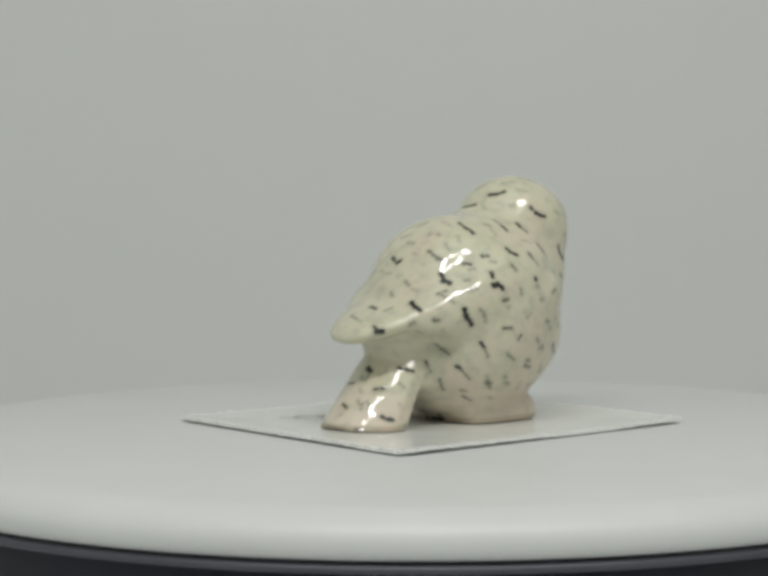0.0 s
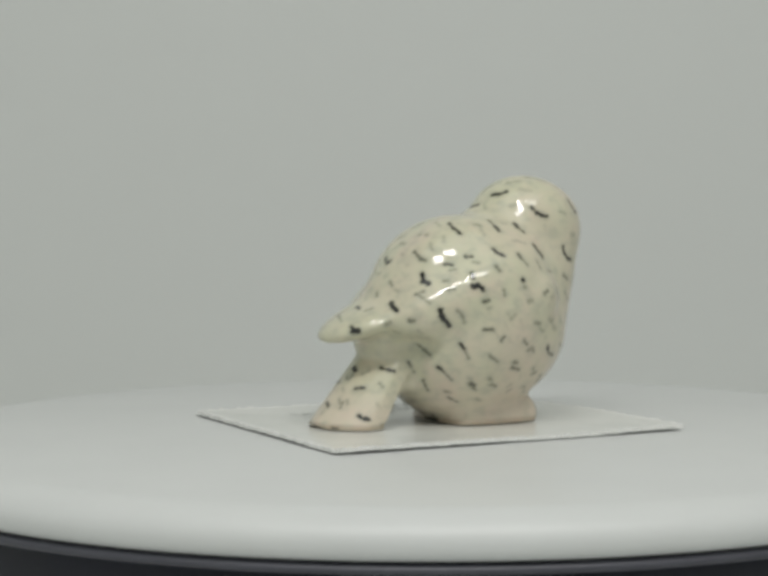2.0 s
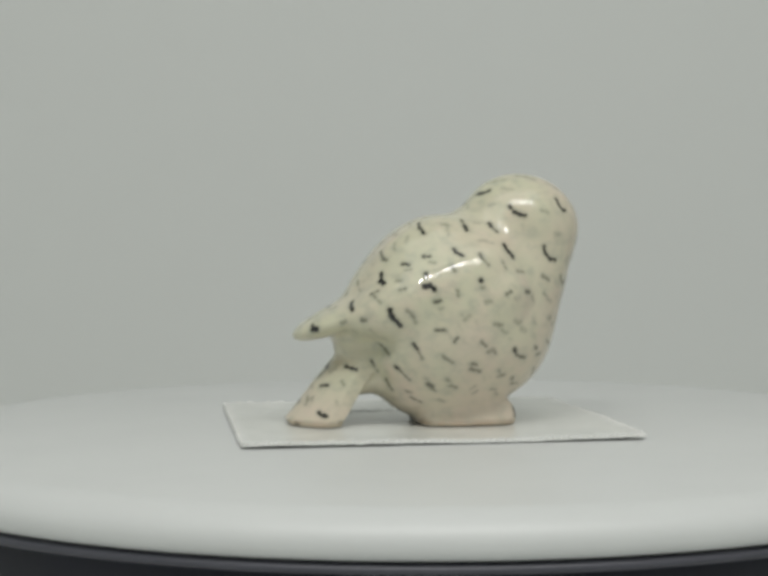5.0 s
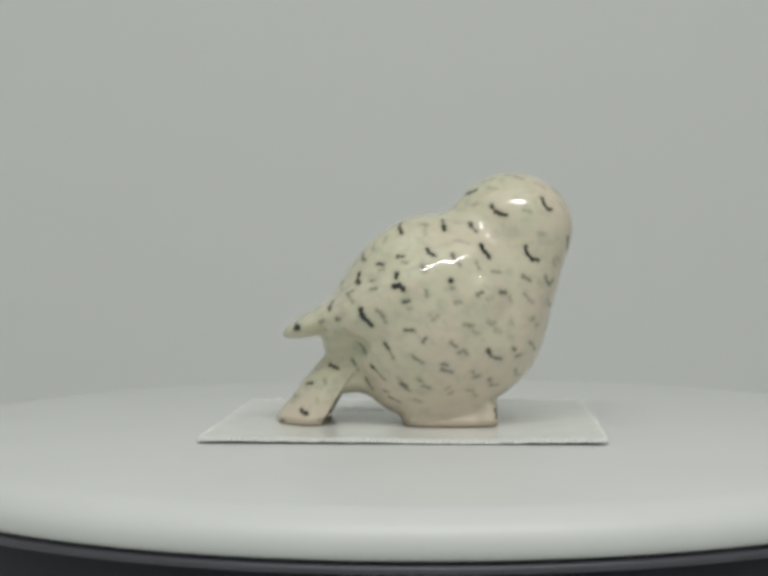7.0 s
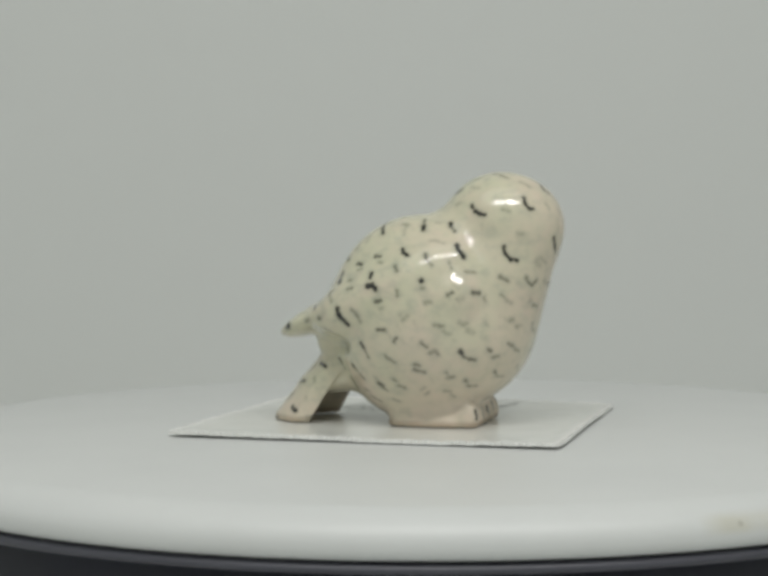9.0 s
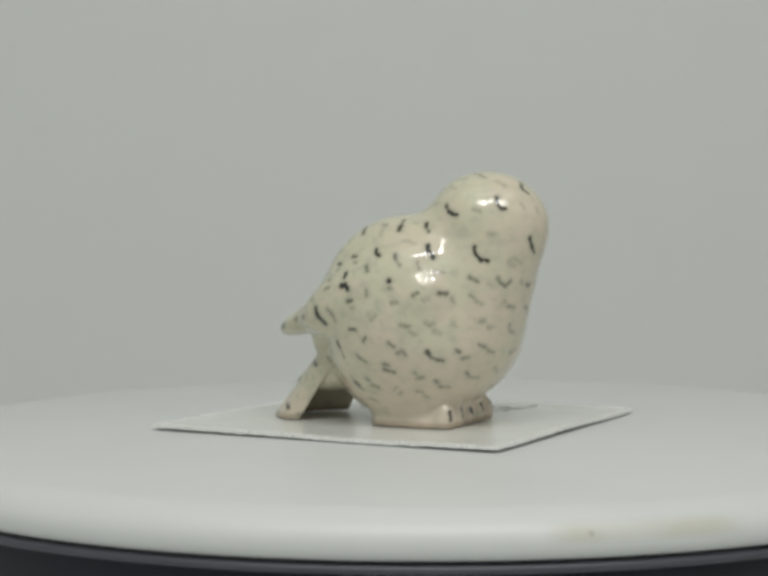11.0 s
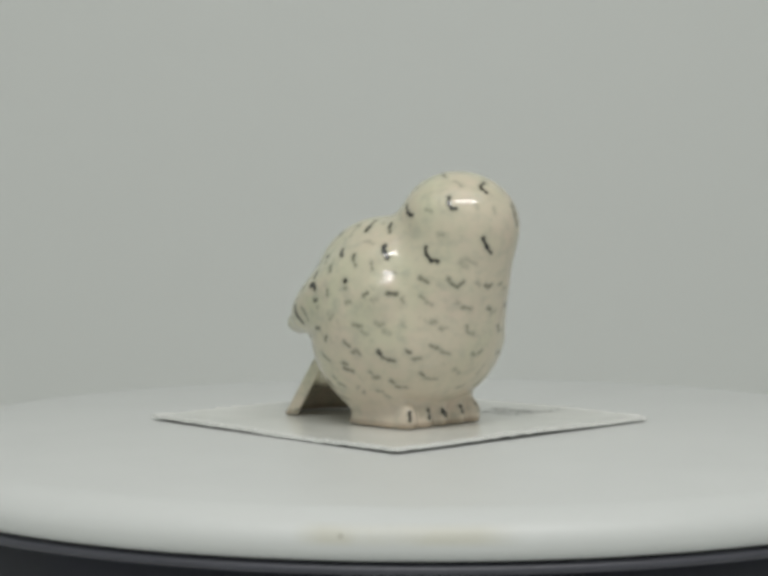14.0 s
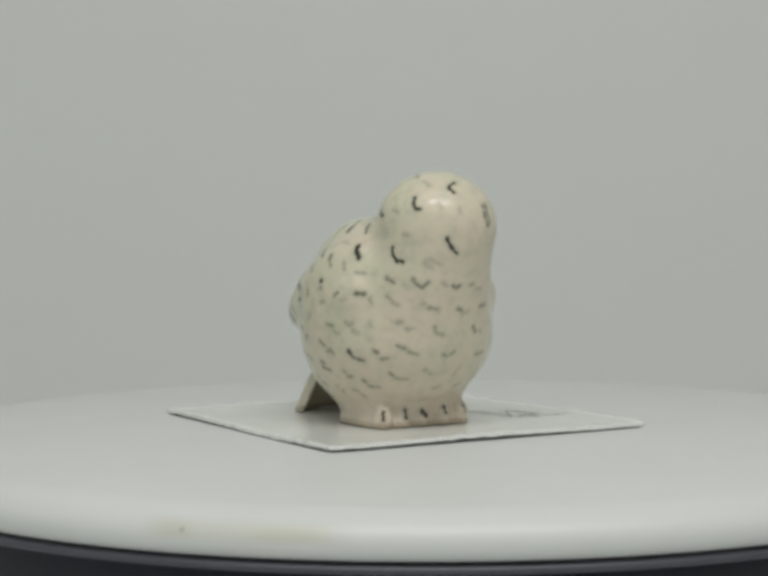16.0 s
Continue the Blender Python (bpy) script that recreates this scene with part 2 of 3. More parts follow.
def gutter(x, y, z, centre, length, width, thick, pitch, bend):
    """A slab that slopes down to the rear and droops at both edges, hollow below."""
    u, w = turn(x - centre[0], z - centre[2], pitch)
    w = w + y * y / (2 * bend)
    a, b, c = np.abs(u) - length, np.abs(y) - width * (1 - 0.012 * u), np.abs(w) - thick
    q = 0.6
    out = np.sqrt(np.maximum(a + q, 0) ** 2 + np.maximum(b + q, 0) ** 2 + np.maximum(c + q, 0) ** 2) - q
    return out + np.minimum(np.maximum(np.maximum(a, b), c) + q, 0)


def blend(a, b, k):
    h = np.clip(0.5 + 0.5 * (b - a) / k, 0, 1)
    return b + (a - b) * h - k * h * (1 - h)


TOES = (-9.9, -5.4, -0.4, 5.4, 10.4)


def owl_field(x, y, z):
    d = ellipsoid(x, y, z, (1.4, 0, 24.0), (25.1, 22.4, 20.3), 1.06)
    d = blend(d, ellipsoid(x, y, z, (10.4, 0, 18.0), (15.9, 17.5, 12.8), 0.66), 5)
    d = blend(d, ellipsoid(x, y, z, (18.4, 0.8, 45.1), (13.6, 13.2, 11.8), -0.2), 5)
    d = blend(d, ellipsoid(x, y, z, (-12.8, 0, 29.4), (19.4, 14.1, 8.9), 0.96), 5)
    d = blend(d, ellipsoid(x, y, z, (-14.8, 0, 27.5), (22.1, 14.3, 4.2), 0.38), 1.8)
    d = blend(d, ellipsoid(x, y, z, (-19.9, 0, 9.1), (11.3, 8.4, 3.2), 0.14), 3)
    d = blend(d, ellipsoid(x, y, z, (18.5, 0, 32.0), (9.8, 12.9, 14.3), -0.32), 5)
    # broad shoulders either side of the nape
    d = blend(d, ellipsoid(x, -np.abs(y), z, (-5.8, -8.0, 37.4), (9.4, 5.4, 5.6), 0.55), 6)
    d = blend(d, ellipsoid(x, -np.abs(y), z, (-4.8, -11.7, 29.9), (19.5, 9.3, 7.9), 0.44), 3.0)
    d = blend(d, ellipsoid(x, -np.abs(y), z, (10.7, -15.3, 29.0), (5.2, 5.2, 5.2)), 2.5)
    d = blend(d, gutter(x, y - 1.0, z, (-27.6, 0, 9.7), 13.2, 10.9, 1.8, 0.89, 10.5), 1.1)
    # hollow under the wing, above the tail
    d = -blend(-d, ellipsoid(x, np.abs(y), z, (-26.0, 15.2, 16.6), (11.5, 8.4, 3.8), 0.1), 2.0)
    d = blend(d, pedestal(x, y - 0.7, z, 3.1, 9.0, 11.9, 9.0), 3)
    for toe in TOES:
        d = blend(d, ellipsoid(x, y, z, (12.3, toe, 1.5), (2.4, 2.0, 3.4)), 1.7)
    # the hand-pressed clay is never quite even
    d = d + 0.025 * np.sin(1.15 * x + 1.4 * np.sin(0.8 * z)) * np.sin(1.25 * y + 0.9 * z + np.sin(0.6 * x))
    return np.maximum(d, -z - 0.5)


def surface_net(field, lo, hi, step):
    """Vertices and quads of the field's zero surface."""
    xs, ys, zs = [np.arange(a, b, step, dtype=np.float32) for a, b in zip(lo, hi)]
    val = np.empty((len(xs), len(ys), len(zs)), np.float32)
    gy, gz = np.meshgrid(ys, zs, indexing="ij")
    for i in range(0, len(xs), 16):
        val[i:i + 16] = field(xs[i:i + 16, None, None], gy[None], gz[None])
    inside = val < 0
    shape = tuple(n - 1 for n in val.shape)
    count = np.zeros(shape, np.int8)
    corners = [(a, b, c) for a in (0, 1) for b in (0, 1) for c in (0, 1)]

    def at(arr, o):
        return arr[o[0]:o[0] + shape[0], o[1]:o[1] + shape[1], o[2]:o[2] + shape[2]]

    for o in corners:
        count += at(inside, o)
    cells = np.argwhere((count > 0) & (count < 8))
    index = np.full(shape, -1, np.int32)
    index[tuple(cells.T)] = np.arange(len(cells))
    total, hits = np.zeros((len(cells), 3)), np.zeros(len(cells))
    for o in corners:
        for axis in range(3):
            if o[axis]:
                continue
            e = list(o)
            e[axis] = 1
            a, b = val[tuple((cells + o).T)], val[tuple((cells + e).T)]
            cross = (a < 0) != (b < 0)
            t = np.where(cross, a / np.where(cross, a - b, 1), 0)
            place = np.tile(np.array(o, float), (len(cells), 1))
            place[:, axis] += t
            total += place * cross[:, None]
            hits += cross
    verts = (cells + total / hits[:, None]) * step + np.array([xs[0], ys[0], zs[0]])
    quads = []
    for axis in range(3):
        b, c = (axis + 1) % 3, (axis + 2) % 3
        n = [0, 0, 0]
        n[axis] = 1
        lead = inside[:val.shape[0] - n[0], :val.shape[1] - n[1], :val.shape[2] - n[2]]
        tail = inside[n[0]:, n[1]:, n[2]:]
        edges = np.argwhere(lead != tail)
        flip = lead[tuple(edges.T)]
        keep = (edges[:, b] > 0) & (edges[:, c] > 0) & (edges[:, b] < shape[b]) & (edges[:, c] < shape[c])
        edges, flip = edges[keep], flip[keep]
        db, dc = np.zeros(3, int), np.zeros(3, int)
        db[b], dc[c] = 1, 1
        q = np.stack([index[tuple((edges - o).T)] for o in (db + dc, dc, 0 * dc, db)], 1)
        q[~flip] = q[~flip][:, ::-1]
        quads.append(q)
    return verts, np.concatenate(quads)


# painted flecks, a few of them painted shade: from, to, half width in mm, tone
TAIL_FLECKS = [
    (-27.4, 0.1, 12.7, -27.6, -1.1, 12.1, 0.56, 0.92),
    (-27.6, -1.1, 12.1, -29.4, -1.3, 10.1, 0.28, 0.51),
    (-23.8, -6.5, 12.9, -22.4, -8.2, 12.5, 0.39, 0.92),
    (-22.4, -8.2, 12.5, -21.8, -8.8, 12.3, 0.39, 0.92),
    (-30, 3.7, 9.2, -30.2, 1.8, 9.5, 0.39, 0.70),
    (-29, 0.5, 10.8, -29.4, -0.5, 10.2, 0.33, 0.46),
    (-29.3, -4.6, 8.4, -27.8, -6.1, 8.7, 0.39, 0.87),
    (-25, -7.9, 9.7, -24.5, -9, 8.8, 0.33, 0.46),
    (-31, -1.5, 8.3, -31.1, -2.1, 7.8, 0.33, 0.31),
    (-30.5, 8.5, 5, -31.5, 6, 5.9, 0.33, 0.41),
    (-33.7, 1.2, 4.9, -34, -0.5, 4.4, 0.39, 0.83),
    (-32.2, -2.4, 6, -32.6, -3.3, 5, 0.28, 0.56),
]
TAIL_FLECKS_AND_SHADE = [
    (-31.9, -3.7, 5.5, -32.7, -4, 4.3, 0.28, 0.56),
    (-31.2, -4.4, 5.8, -31.4, -4.9, 5.1, 0.33, 0.46),
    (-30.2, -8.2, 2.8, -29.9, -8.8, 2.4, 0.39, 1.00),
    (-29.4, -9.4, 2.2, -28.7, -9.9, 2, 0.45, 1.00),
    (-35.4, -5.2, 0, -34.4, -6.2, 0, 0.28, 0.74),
    (-26.5, -9.6, 5.4, -26.2, -10.1, 4.6, 0.33, 0.26),
    (-35.3, 0.1, 3, -35.6, 0.2, 2.5, 0.33, 0.26),
    (-27.1, -3.6, 11.5, -25.9, -4.7, 12.3, 0.33, 0.31),
    # shade under the tail's lower corner, painted as a dash
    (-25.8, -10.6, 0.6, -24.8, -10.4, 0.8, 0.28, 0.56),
]
RUMP_FLECKS = [
    (-17.8, 2.8, 37.5, -18.5, 1.3, 36.8, 0.45, 1.00),
    (-18.9, 0, 36.3, -18.5, -0.8, 36.8, 0.50, 1.00),
    (-17, -3.5, 38.4, -17, -4.5, 38.3, 0.33, 0.26),
    (-18, 7.3, 35.9, -17.9, 6.6, 36.4, 0.28, 0.26),
    (-19.5, 5, 34.5, -20.4, 2.5, 33.9, 0.33, 0.31),
    (-20.6, 1.5, 33.7, -20.5, 0.4, 33.9, 0.33, 0.31),
    (-20.9, -5.3, 32.2, -21, -6.6, 31.3, 0.39, 0.46),
    (-20.9, -7.7, 30.6, -20.7, -9.1, 30.1, 0.28, 0.36),
    (-17.9, -7.6, 36, -17.6, -8.3, 35.9, 0.33, 0.17),
    (-16.5, -12.3, 34, -16.5, -13.1, 33.2, 0.45, 1.00),
    (-16.8, -13.5, 32.4, -16.3, -14.9, 31.9, 0.61, 1.00),
    (-22.9, -2.6, 29.7, -23.3, -3.6, 29, 0.39, 0.51),
]
RUMP_FLECKS_B = [
    (-26.8, -0.2, 26.6, -27.2, -2.6, 26.2, 0.45, 0.87),
    (-27.2, -5.7, 25.9, -26, -6.4, 26.4, 0.33, 0.46),
    (-22.8, -9.6, 27.6, -23.2, -11.1, 26.8, 0.56, 1.00),
    (-23.2, -11.1, 26.8, -23.1, -12.8, 26, 0.56, 1.00),
    (-27.7, 10.6, 24.6, -27, 8.6, 25.2, 0.28, 0.46),
    (-30.2, 2.4, 24.5, -31.2, -0.7, 23.9, 0.33, 0.51),
    (-31.2, -0.7, 23.9, -31.7, -2.8, 23.4, 0.28, 0.41),
    (-31.5, -7.1, 22.5, -31.4, -7.7, 22.2, 0.33, 0.83),
    (-31.5, -8.2, 21.7, -30.7, -8.9, 21.6, 0.67, 1.00),
    (-25.4, -12.2, 23, -24.6, -12.6, 23.4, 0.45, 0.46),
    (-21.3, -15.4, 23.9, -20.5, -16.1, 23.8, 0.50, 0.56),
    (-23, -11.6, 21.4, -21.9, -12.2, 21, 0.33, 0.36),
]
RUMP_FLECKS_C = [
    (-19.5, -16.1, 21.7, -18.4, -15.8, 21, 0.33, 0.31),
    (-18.8, 14.3, 29.8, -19.1, 12.4, 30.6, 0.33, 0.20),
    (-19.1, -14.3, 29.5, -17.6, -15.4, 30.3, 0.33, 0.65),
    (-18.7, -15.1, 29.3, -17.4, -17.5, 27.8, 0.38, 0.51),
    (-16.7, -10.5, 18.3, -15.7, -11.4, 17.2, 0.39, 0.56),
    (-18.3, -9.1, 14.3, -17.9, -9.2, 13.5, 0.39, 0.70),
    (-17.9, -9.2, 13.5, -17, -9.3, 12, 0.33, 0.46),
]
WING_FLECKS = [
    (-11.7, -16.3, 34.8, -10.4, -16.9, 35, 0.28, 0.46),
    (-13.7, -17, 32.4, -12.7, -17.5, 32.6, 0.33, 0.51),
    (-13.2, -18.7, 30.6, -12.1, -19.2, 30.8, 0.39, 0.56),
    (-15.6, -19, 26.2, -15.3, -19.2, 24.8, 0.56, 1.00),
    (-15.3, -19.2, 24.8, -13.3, -18.8, 22.8, 0.56, 1.00),
    (-11.9, -20.1, 26.1, -10.9, -20.2, 25.2, 0.45, 0.41),
    (-10.9, -20.2, 25.2, -10, -19.9, 23.5, 0.45, 0.41),
    (-2, -20, 35.7, -1.4, -20.6, 34.6, 0.45, 0.56),
    (-7.6, -19.2, 34.1, -7.7, -19.7, 33.2, 0.45, 1.00),
    (-8.1, -20.5, 31.3, -7, -20.7, 31.5, 0.58, 1.00),
    (-7, -20.7, 31.5, -6.1, -21.2, 30.7, 0.58, 1.00),
    (-5.9, -21.4, 27.9, -4.9, -21.5, 28.2, 0.50, 0.65),
]
WING_FLECKS_B = [
    (-5, -21.5, 26.4, -4.3, -21.6, 26.5, 0.33, 0.36),
    (-1, -21.8, 30.4, -0.9, -21.9, 29.1, 0.39, 0.46),
    (-0.2, -22.2, 25.2, 0, -22.3, 24.8, 0.33, 0.26),
    (0.5, -22.3, 23.9, 1.6, -22.3, 25, 0.33, 0.41),
    (0.5, -22.4, 24.1, 1.5, -22.3, 24.8, 0.39, 0.36),
]
BACK_FLECKS = [
    (-10.1, 2.9, 44.7, -8.9, 1, 45.5, 0.33, 0.61),
    (-7.2, -8.1, 45.4, -7.5, -10.5, 44.2, 0.36, 0.79),
    (-7.5, -10.5, 44.2, -6.8, -12.6, 42.9, 0.40, 0.96),
    (-12.7, -4, 42.8, -12.7, -4.6, 42.7, 0.45, 0.36),
    (-12.2, -6.3, 42.8, -12.4, -7.2, 42.6, 0.45, 0.36),
    (-8.1, -3.4, 45.7, -9.1, -7.3, 44.7, 0.33, 0.28),
    (-13.2, 5.1, 42.2, -13.1, 3, 42.4, 0.33, 0.28),
    (-14.9, 0.8, 40.9, -15.1, -1.5, 40.7, 0.45, 0.36),
    (-13.1, -10.1, 40.7, -13.4, -11.6, 39.3, 0.33, 0.34),
    (-10.3, -11.2, 42.3, -10.7, -12, 41.2, 0.45, 0.26),
    (-15.8, -7.5, 39, -15.9, -9.1, 38.1, 0.40, 0.61),
    (-15.9, -9.1, 38.1, -15.8, -10.4, 37.3, 0.45, 0.65),
]
BACK_FLECKS_B = [
    (-15.8, -10.4, 37.3, -15.2, -11.6, 36.9, 0.45, 0.65),
    (-12.1, -14.9, 36.2, -10.9, -15.8, 36, 0.45, 0.74),
    (-7.5, -16.2, 37.8, -6.3, -16.7, 37.8, 0.45, 0.70),
    (-1.7, -10.9, 45.3, -1.6, -12.9, 43.9, 0.28, 0.31),
    (-1.6, -12.9, 43.9, -1.5, -14.2, 42.5, 0.28, 0.31),
    (4.9, -16, 41.3, 8.1, -16.1, 40.7, 0.28, 0.26),
    (-0.9, -17.2, 39.4, -0.5, -18, 38.6, 0.45, 0.92),
    (-0.5, -18, 38.6, 0.7, -18.8, 38, 0.45, 0.92),
    (4.6, -18.7, 38.3, 5, -19.3, 37.4, 0.45, 0.65),
    (5, -19.3, 37.4, 6.4, -19.8, 35.8, 0.39, 0.51),
    (-6.3, -17.7, 36.6, -5.4, -18.3, 36.4, 0.39, 0.41),
    (6.1, -15.7, 41.4, 6.9, -16, 41, 0.33, 0.31),
]
BACK_FLECKS_C = [
    (-2.3, -11.4, 45, -1.2, -11.8, 44.8, 0.45, 0.36),
    (-1.7, -13.5, 43.3, -1.4, -13.9, 42.9, 0.33, 0.20),
    (2.2, -9.9, 46, 2.5, -11.9, 44.7, 0.40, 0.65),
    (2.5, -12.2, 44.5, 2.8, -13.3, 43.6, 0.49, 0.92),
]
HEAD_FLECKS = [
    (4.8, 3.8, 49.3, 4.4, 1.6, 49.4, 0.39, 0.96),
    (4.4, 1.6, 49.4, 4.9, -0.4, 49.8, 0.39, 0.96),
    (11.6, 5, 55.6, 13.7, 4.1, 56.6, 0.28, 0.46),
    (8.6, 2.7, 53.6, 9.7, 1.3, 54.6, 0.28, 0.46),
    (11.4, -2.9, 55, 13.8, -4.7, 55.3, 0.28, 0.36),
    (7.6, -2.6, 52.1, 8.5, -4.3, 52.2, 0.45, 0.96),
    (8.5, -4.3, 52.2, 9.7, -5.2, 52.8, 0.45, 0.96),
    (12.3, -7, 53.2, 14.4, -8.5, 52.9, 0.33, 0.26),
    (8.5, -11, 45.2, 8.7, -11.8, 44.4, 0.42, 0.92),
    (8.7, -11.8, 44.4, 9.9, -12.7, 43.2, 0.33, 0.74),
    (16.5, -3.3, 56.3, 18.5, -4.6, 55.9, 0.28, 0.70),
    (18.5, -4.6, 55.9, 20.2, -5.4, 55.3, 0.28, 0.70),
]
HEAD_FLECKS_B = [
    (9.2, -8.2, 49.4, 10.1, -8.6, 49.7, 0.45, 0.26),
    (12.3, -7, 53.3, 14, -8.2, 53, 0.45, 0.20),
    (11.2, -2.9, 54.9, 13.4, -4.5, 55.3, 0.33, 0.26),
    (5.2, -10.7, 45.3, 6.1, -10.8, 45.2, 0.33, 0.26),
    (4.8, -4.1, 48.7, 5.3, -2.6, 49.8, 0.33, 0.26),
    (21.4, -11.5, 48.2, 22.1, -11.5, 47.4, 0.33, 0.31),
    (13.2, -10.6, 49.1, 14.2, -11.4, 47.7, 0.38, 0.87),
    (14.2, -11.4, 47.7, 15.2, -11.8, 47.2, 0.45, 0.96),
    (15.2, -11.8, 47.2, 16.4, -12.1, 46.9, 0.45, 0.96),
    (20.3, -11.8, 48.1, 22.1, -11.6, 47.5, 0.33, 0.36),
    (23.1, -5.6, 54.4, 25.1, -5.6, 53.2, 0.33, 0.31),
    (23.9, -11.3, 42.7, 24.6, -10.9, 42.7, 0.56, 0.26),
]
HEAD_FLECKS_C = [
    (28.9, -5.5, 49.4, 29.6, -5.2, 48.3, 0.33, 0.26),
    (24.6, -8.9, 50.8, 25, -9.4, 49.5, 0.39, 0.93),
    (25, -9.4, 49.5, 25.9, -9.4, 48.2, 0.39, 0.93),
    (25.9, -9.4, 48.2, 26.6, -8.8, 48.2, 0.39, 0.93),
    (26.7, 0, 54, 27.3, -1.8, 53.2, 0.38, 0.92),
    (27.3, -1.8, 53.2, 27.9, -2.2, 52.6, 0.38, 0.92),
    (27.9, -2.2, 52.6, 28.8, -1.6, 51.8, 0.38, 0.92),
    (30.1, 5, 49, 30.9, 5, 46.8, 0.29, 0.83),
    (30.9, 5, 46.8, 30.9, 5.9, 44.5, 0.29, 0.83),
    (29.6, 6, 49.2, 30.4, 6, 47.3, 0.56, 0.48),
    (30.4, 6, 47.3, 30.6, 6.5, 45.4, 0.56, 0.48),
    (30.9, -1.6, 48.4, 31.3, -1.5, 47.3, 0.33, 0.26),
]
FACE_FLECKS = [
    (27.2, -8, 36.4, 27.4, -7.5, 35.8, 0.45, 0.26),
    (11, -15.3, 40.2, 11.3, -16, 39.2, 0.56, 1.00),
    (11.8, -16, 38.7, 12.7, -16.1, 37.7, 0.56, 1.00),
    (20.8, -12.2, 39.9, 21, -12.3, 38.5, 0.42, 0.93),
    (21, -12.3, 38.5, 22.2, -12.1, 37.1, 0.42, 0.93),
    (22.2, -12.1, 37.1, 23.6, -11.4, 36.8, 0.42, 0.93),
    (27.4, -7.8, 37, 27.8, -6.7, 35.6, 0.56, 0.21),
    (30.5, -4.4, 41.8, 30.5, -4.2, 41.3, 0.45, 0.98),
    (30.5, -4.2, 41.3, 30.5, -3.3, 39.9, 0.40, 0.90),
    (30.5, -3.3, 39.9, 30.5, -1.9, 38.7, 0.40, 0.90),
    (28.1, -7, 37.3, 28.8, -4.9, 36.3, 0.56, 0.21),
]
FLANK_FLECKS = [
    (-5.6, -21.1, 21.7, -3.7, -21.7, 21.7, 0.39, 0.70),
    (-3.7, -21.7, 21.3, -2.5, -21.8, 20.3, 0.22, 0.26),
    (-1.8, -21.8, 19.2, -1.1, -22, 20.1, 0.33, 0.65),
    (-15.7, -11.4, 17.2, -15, -13.2, 16, 0.39, 0.56),
    (-10.2, -18.6, 18.5, -9.5, -18.9, 17.5, 0.45, 0.83),
    (-9.5, -18.9, 17.5, -8.4, -18.9, 15.3, 0.39, 0.46),
    (-13.7, -14.2, 13.4, -13, -14.7, 12.8, 0.45, 0.83),
    (-13, -14.7, 12.8, -10.7, -15.2, 10.5, 0.33, 0.56),
    (-15.1, -10.3, 10.1, -13.8, -9.8, 7.9, 0.39, 0.56),
    (-11.1, -12.8, 7.7, -9.9, -13.3, 7.4, 0.39, 0.46),
    (-9.8, -12.2, 6.2, -7.6, -12.3, 5.1, 0.33, 0.61),
    (-6.7, -16.8, 9.6, -5.9, -16.7, 9.1, 0.61, 0.61),
]
FLANK_FLECKS_AND_SHADE = [
    (-5.9, -16.3, 8.5, -5.1, -16.2, 8, 0.39, 0.56),
    (-7.6, -17.3, 10.9, -6.7, -17.4, 10.4, 0.33, 0.26),
    (-4, -20.6, 16, -3.4, -20.6, 15.4, 0.45, 0.48),
    (-3.4, -20.6, 15.4, -2, -20.5, 14.6, 0.45, 0.48),
    (-3.8, -14.4, 5.8, -2.5, -14.1, 5.3, 0.33, 0.46),
    (2.5, -20.2, 14.3, 3.4, -20, 14, 0.45, 0.51),
    (2.4, -19.6, 13, 4.4, -19, 12.5, 0.51, 0.56),
    (-2.9, -18.5, 10.8, -2.3, -18.2, 10.3, 0.45, 0.41),
    (-1.8, -17.5, 9.2, -0.5, -17.3, 8.8, 0.48, 0.48),
    (3, -16.5, 8.3, 3.8, -16.8, 8.8, 0.33, 0.31),
    # shade in the undercut behind the foot, painted as dark dashes
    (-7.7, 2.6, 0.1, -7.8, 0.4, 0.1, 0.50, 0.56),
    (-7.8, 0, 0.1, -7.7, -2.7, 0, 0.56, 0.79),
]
# one more dash of painted shade behind the foot
FOOT_SHADE = [
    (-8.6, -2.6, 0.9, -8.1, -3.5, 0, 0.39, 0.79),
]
BREAST_FLECKS = [
    (4.3, -21.1, 32.6, 4.4, -21.1, 32.3, 0.50, 0.96),
    (4.4, -21.5, 31, 5.2, -21.4, 30.9, 0.33, 0.46),
    (5.4, -21.8, 27.8, 6.4, -21.5, 27.9, 0.56, 0.36),
    (13.2, -18.9, 23, 13.8, -18.6, 23.2, 0.39, 0.41),
    (20.4, -13.5, 29.3, 21.1, -13.2, 28.7, 0.39, 0.36),
    (21.5, -12.8, 28, 22.4, -11.9, 27.5, 0.39, 0.36),
    (15.2, -18.3, 29.9, 16.3, -16.8, 29.8, 0.56, 0.61),
    (17.1, -16, 28.7, 17.4, -15.8, 28.1, 0.45, 0.36),
    (10.2, -20.9, 29.4, 11.2, -20.7, 30.1, 0.39, 0.61),
    (12.1, -20.6, 28.6, 12.6, -20.3, 27.9, 0.33, 0.20),
    (9.9, -18.3, 36.6, 10.5, -18.7, 35, 0.33, 0.46),
    (13.4, -17.2, 34.5, 15.2, -15.8, 34.2, 0.39, 0.46),
]
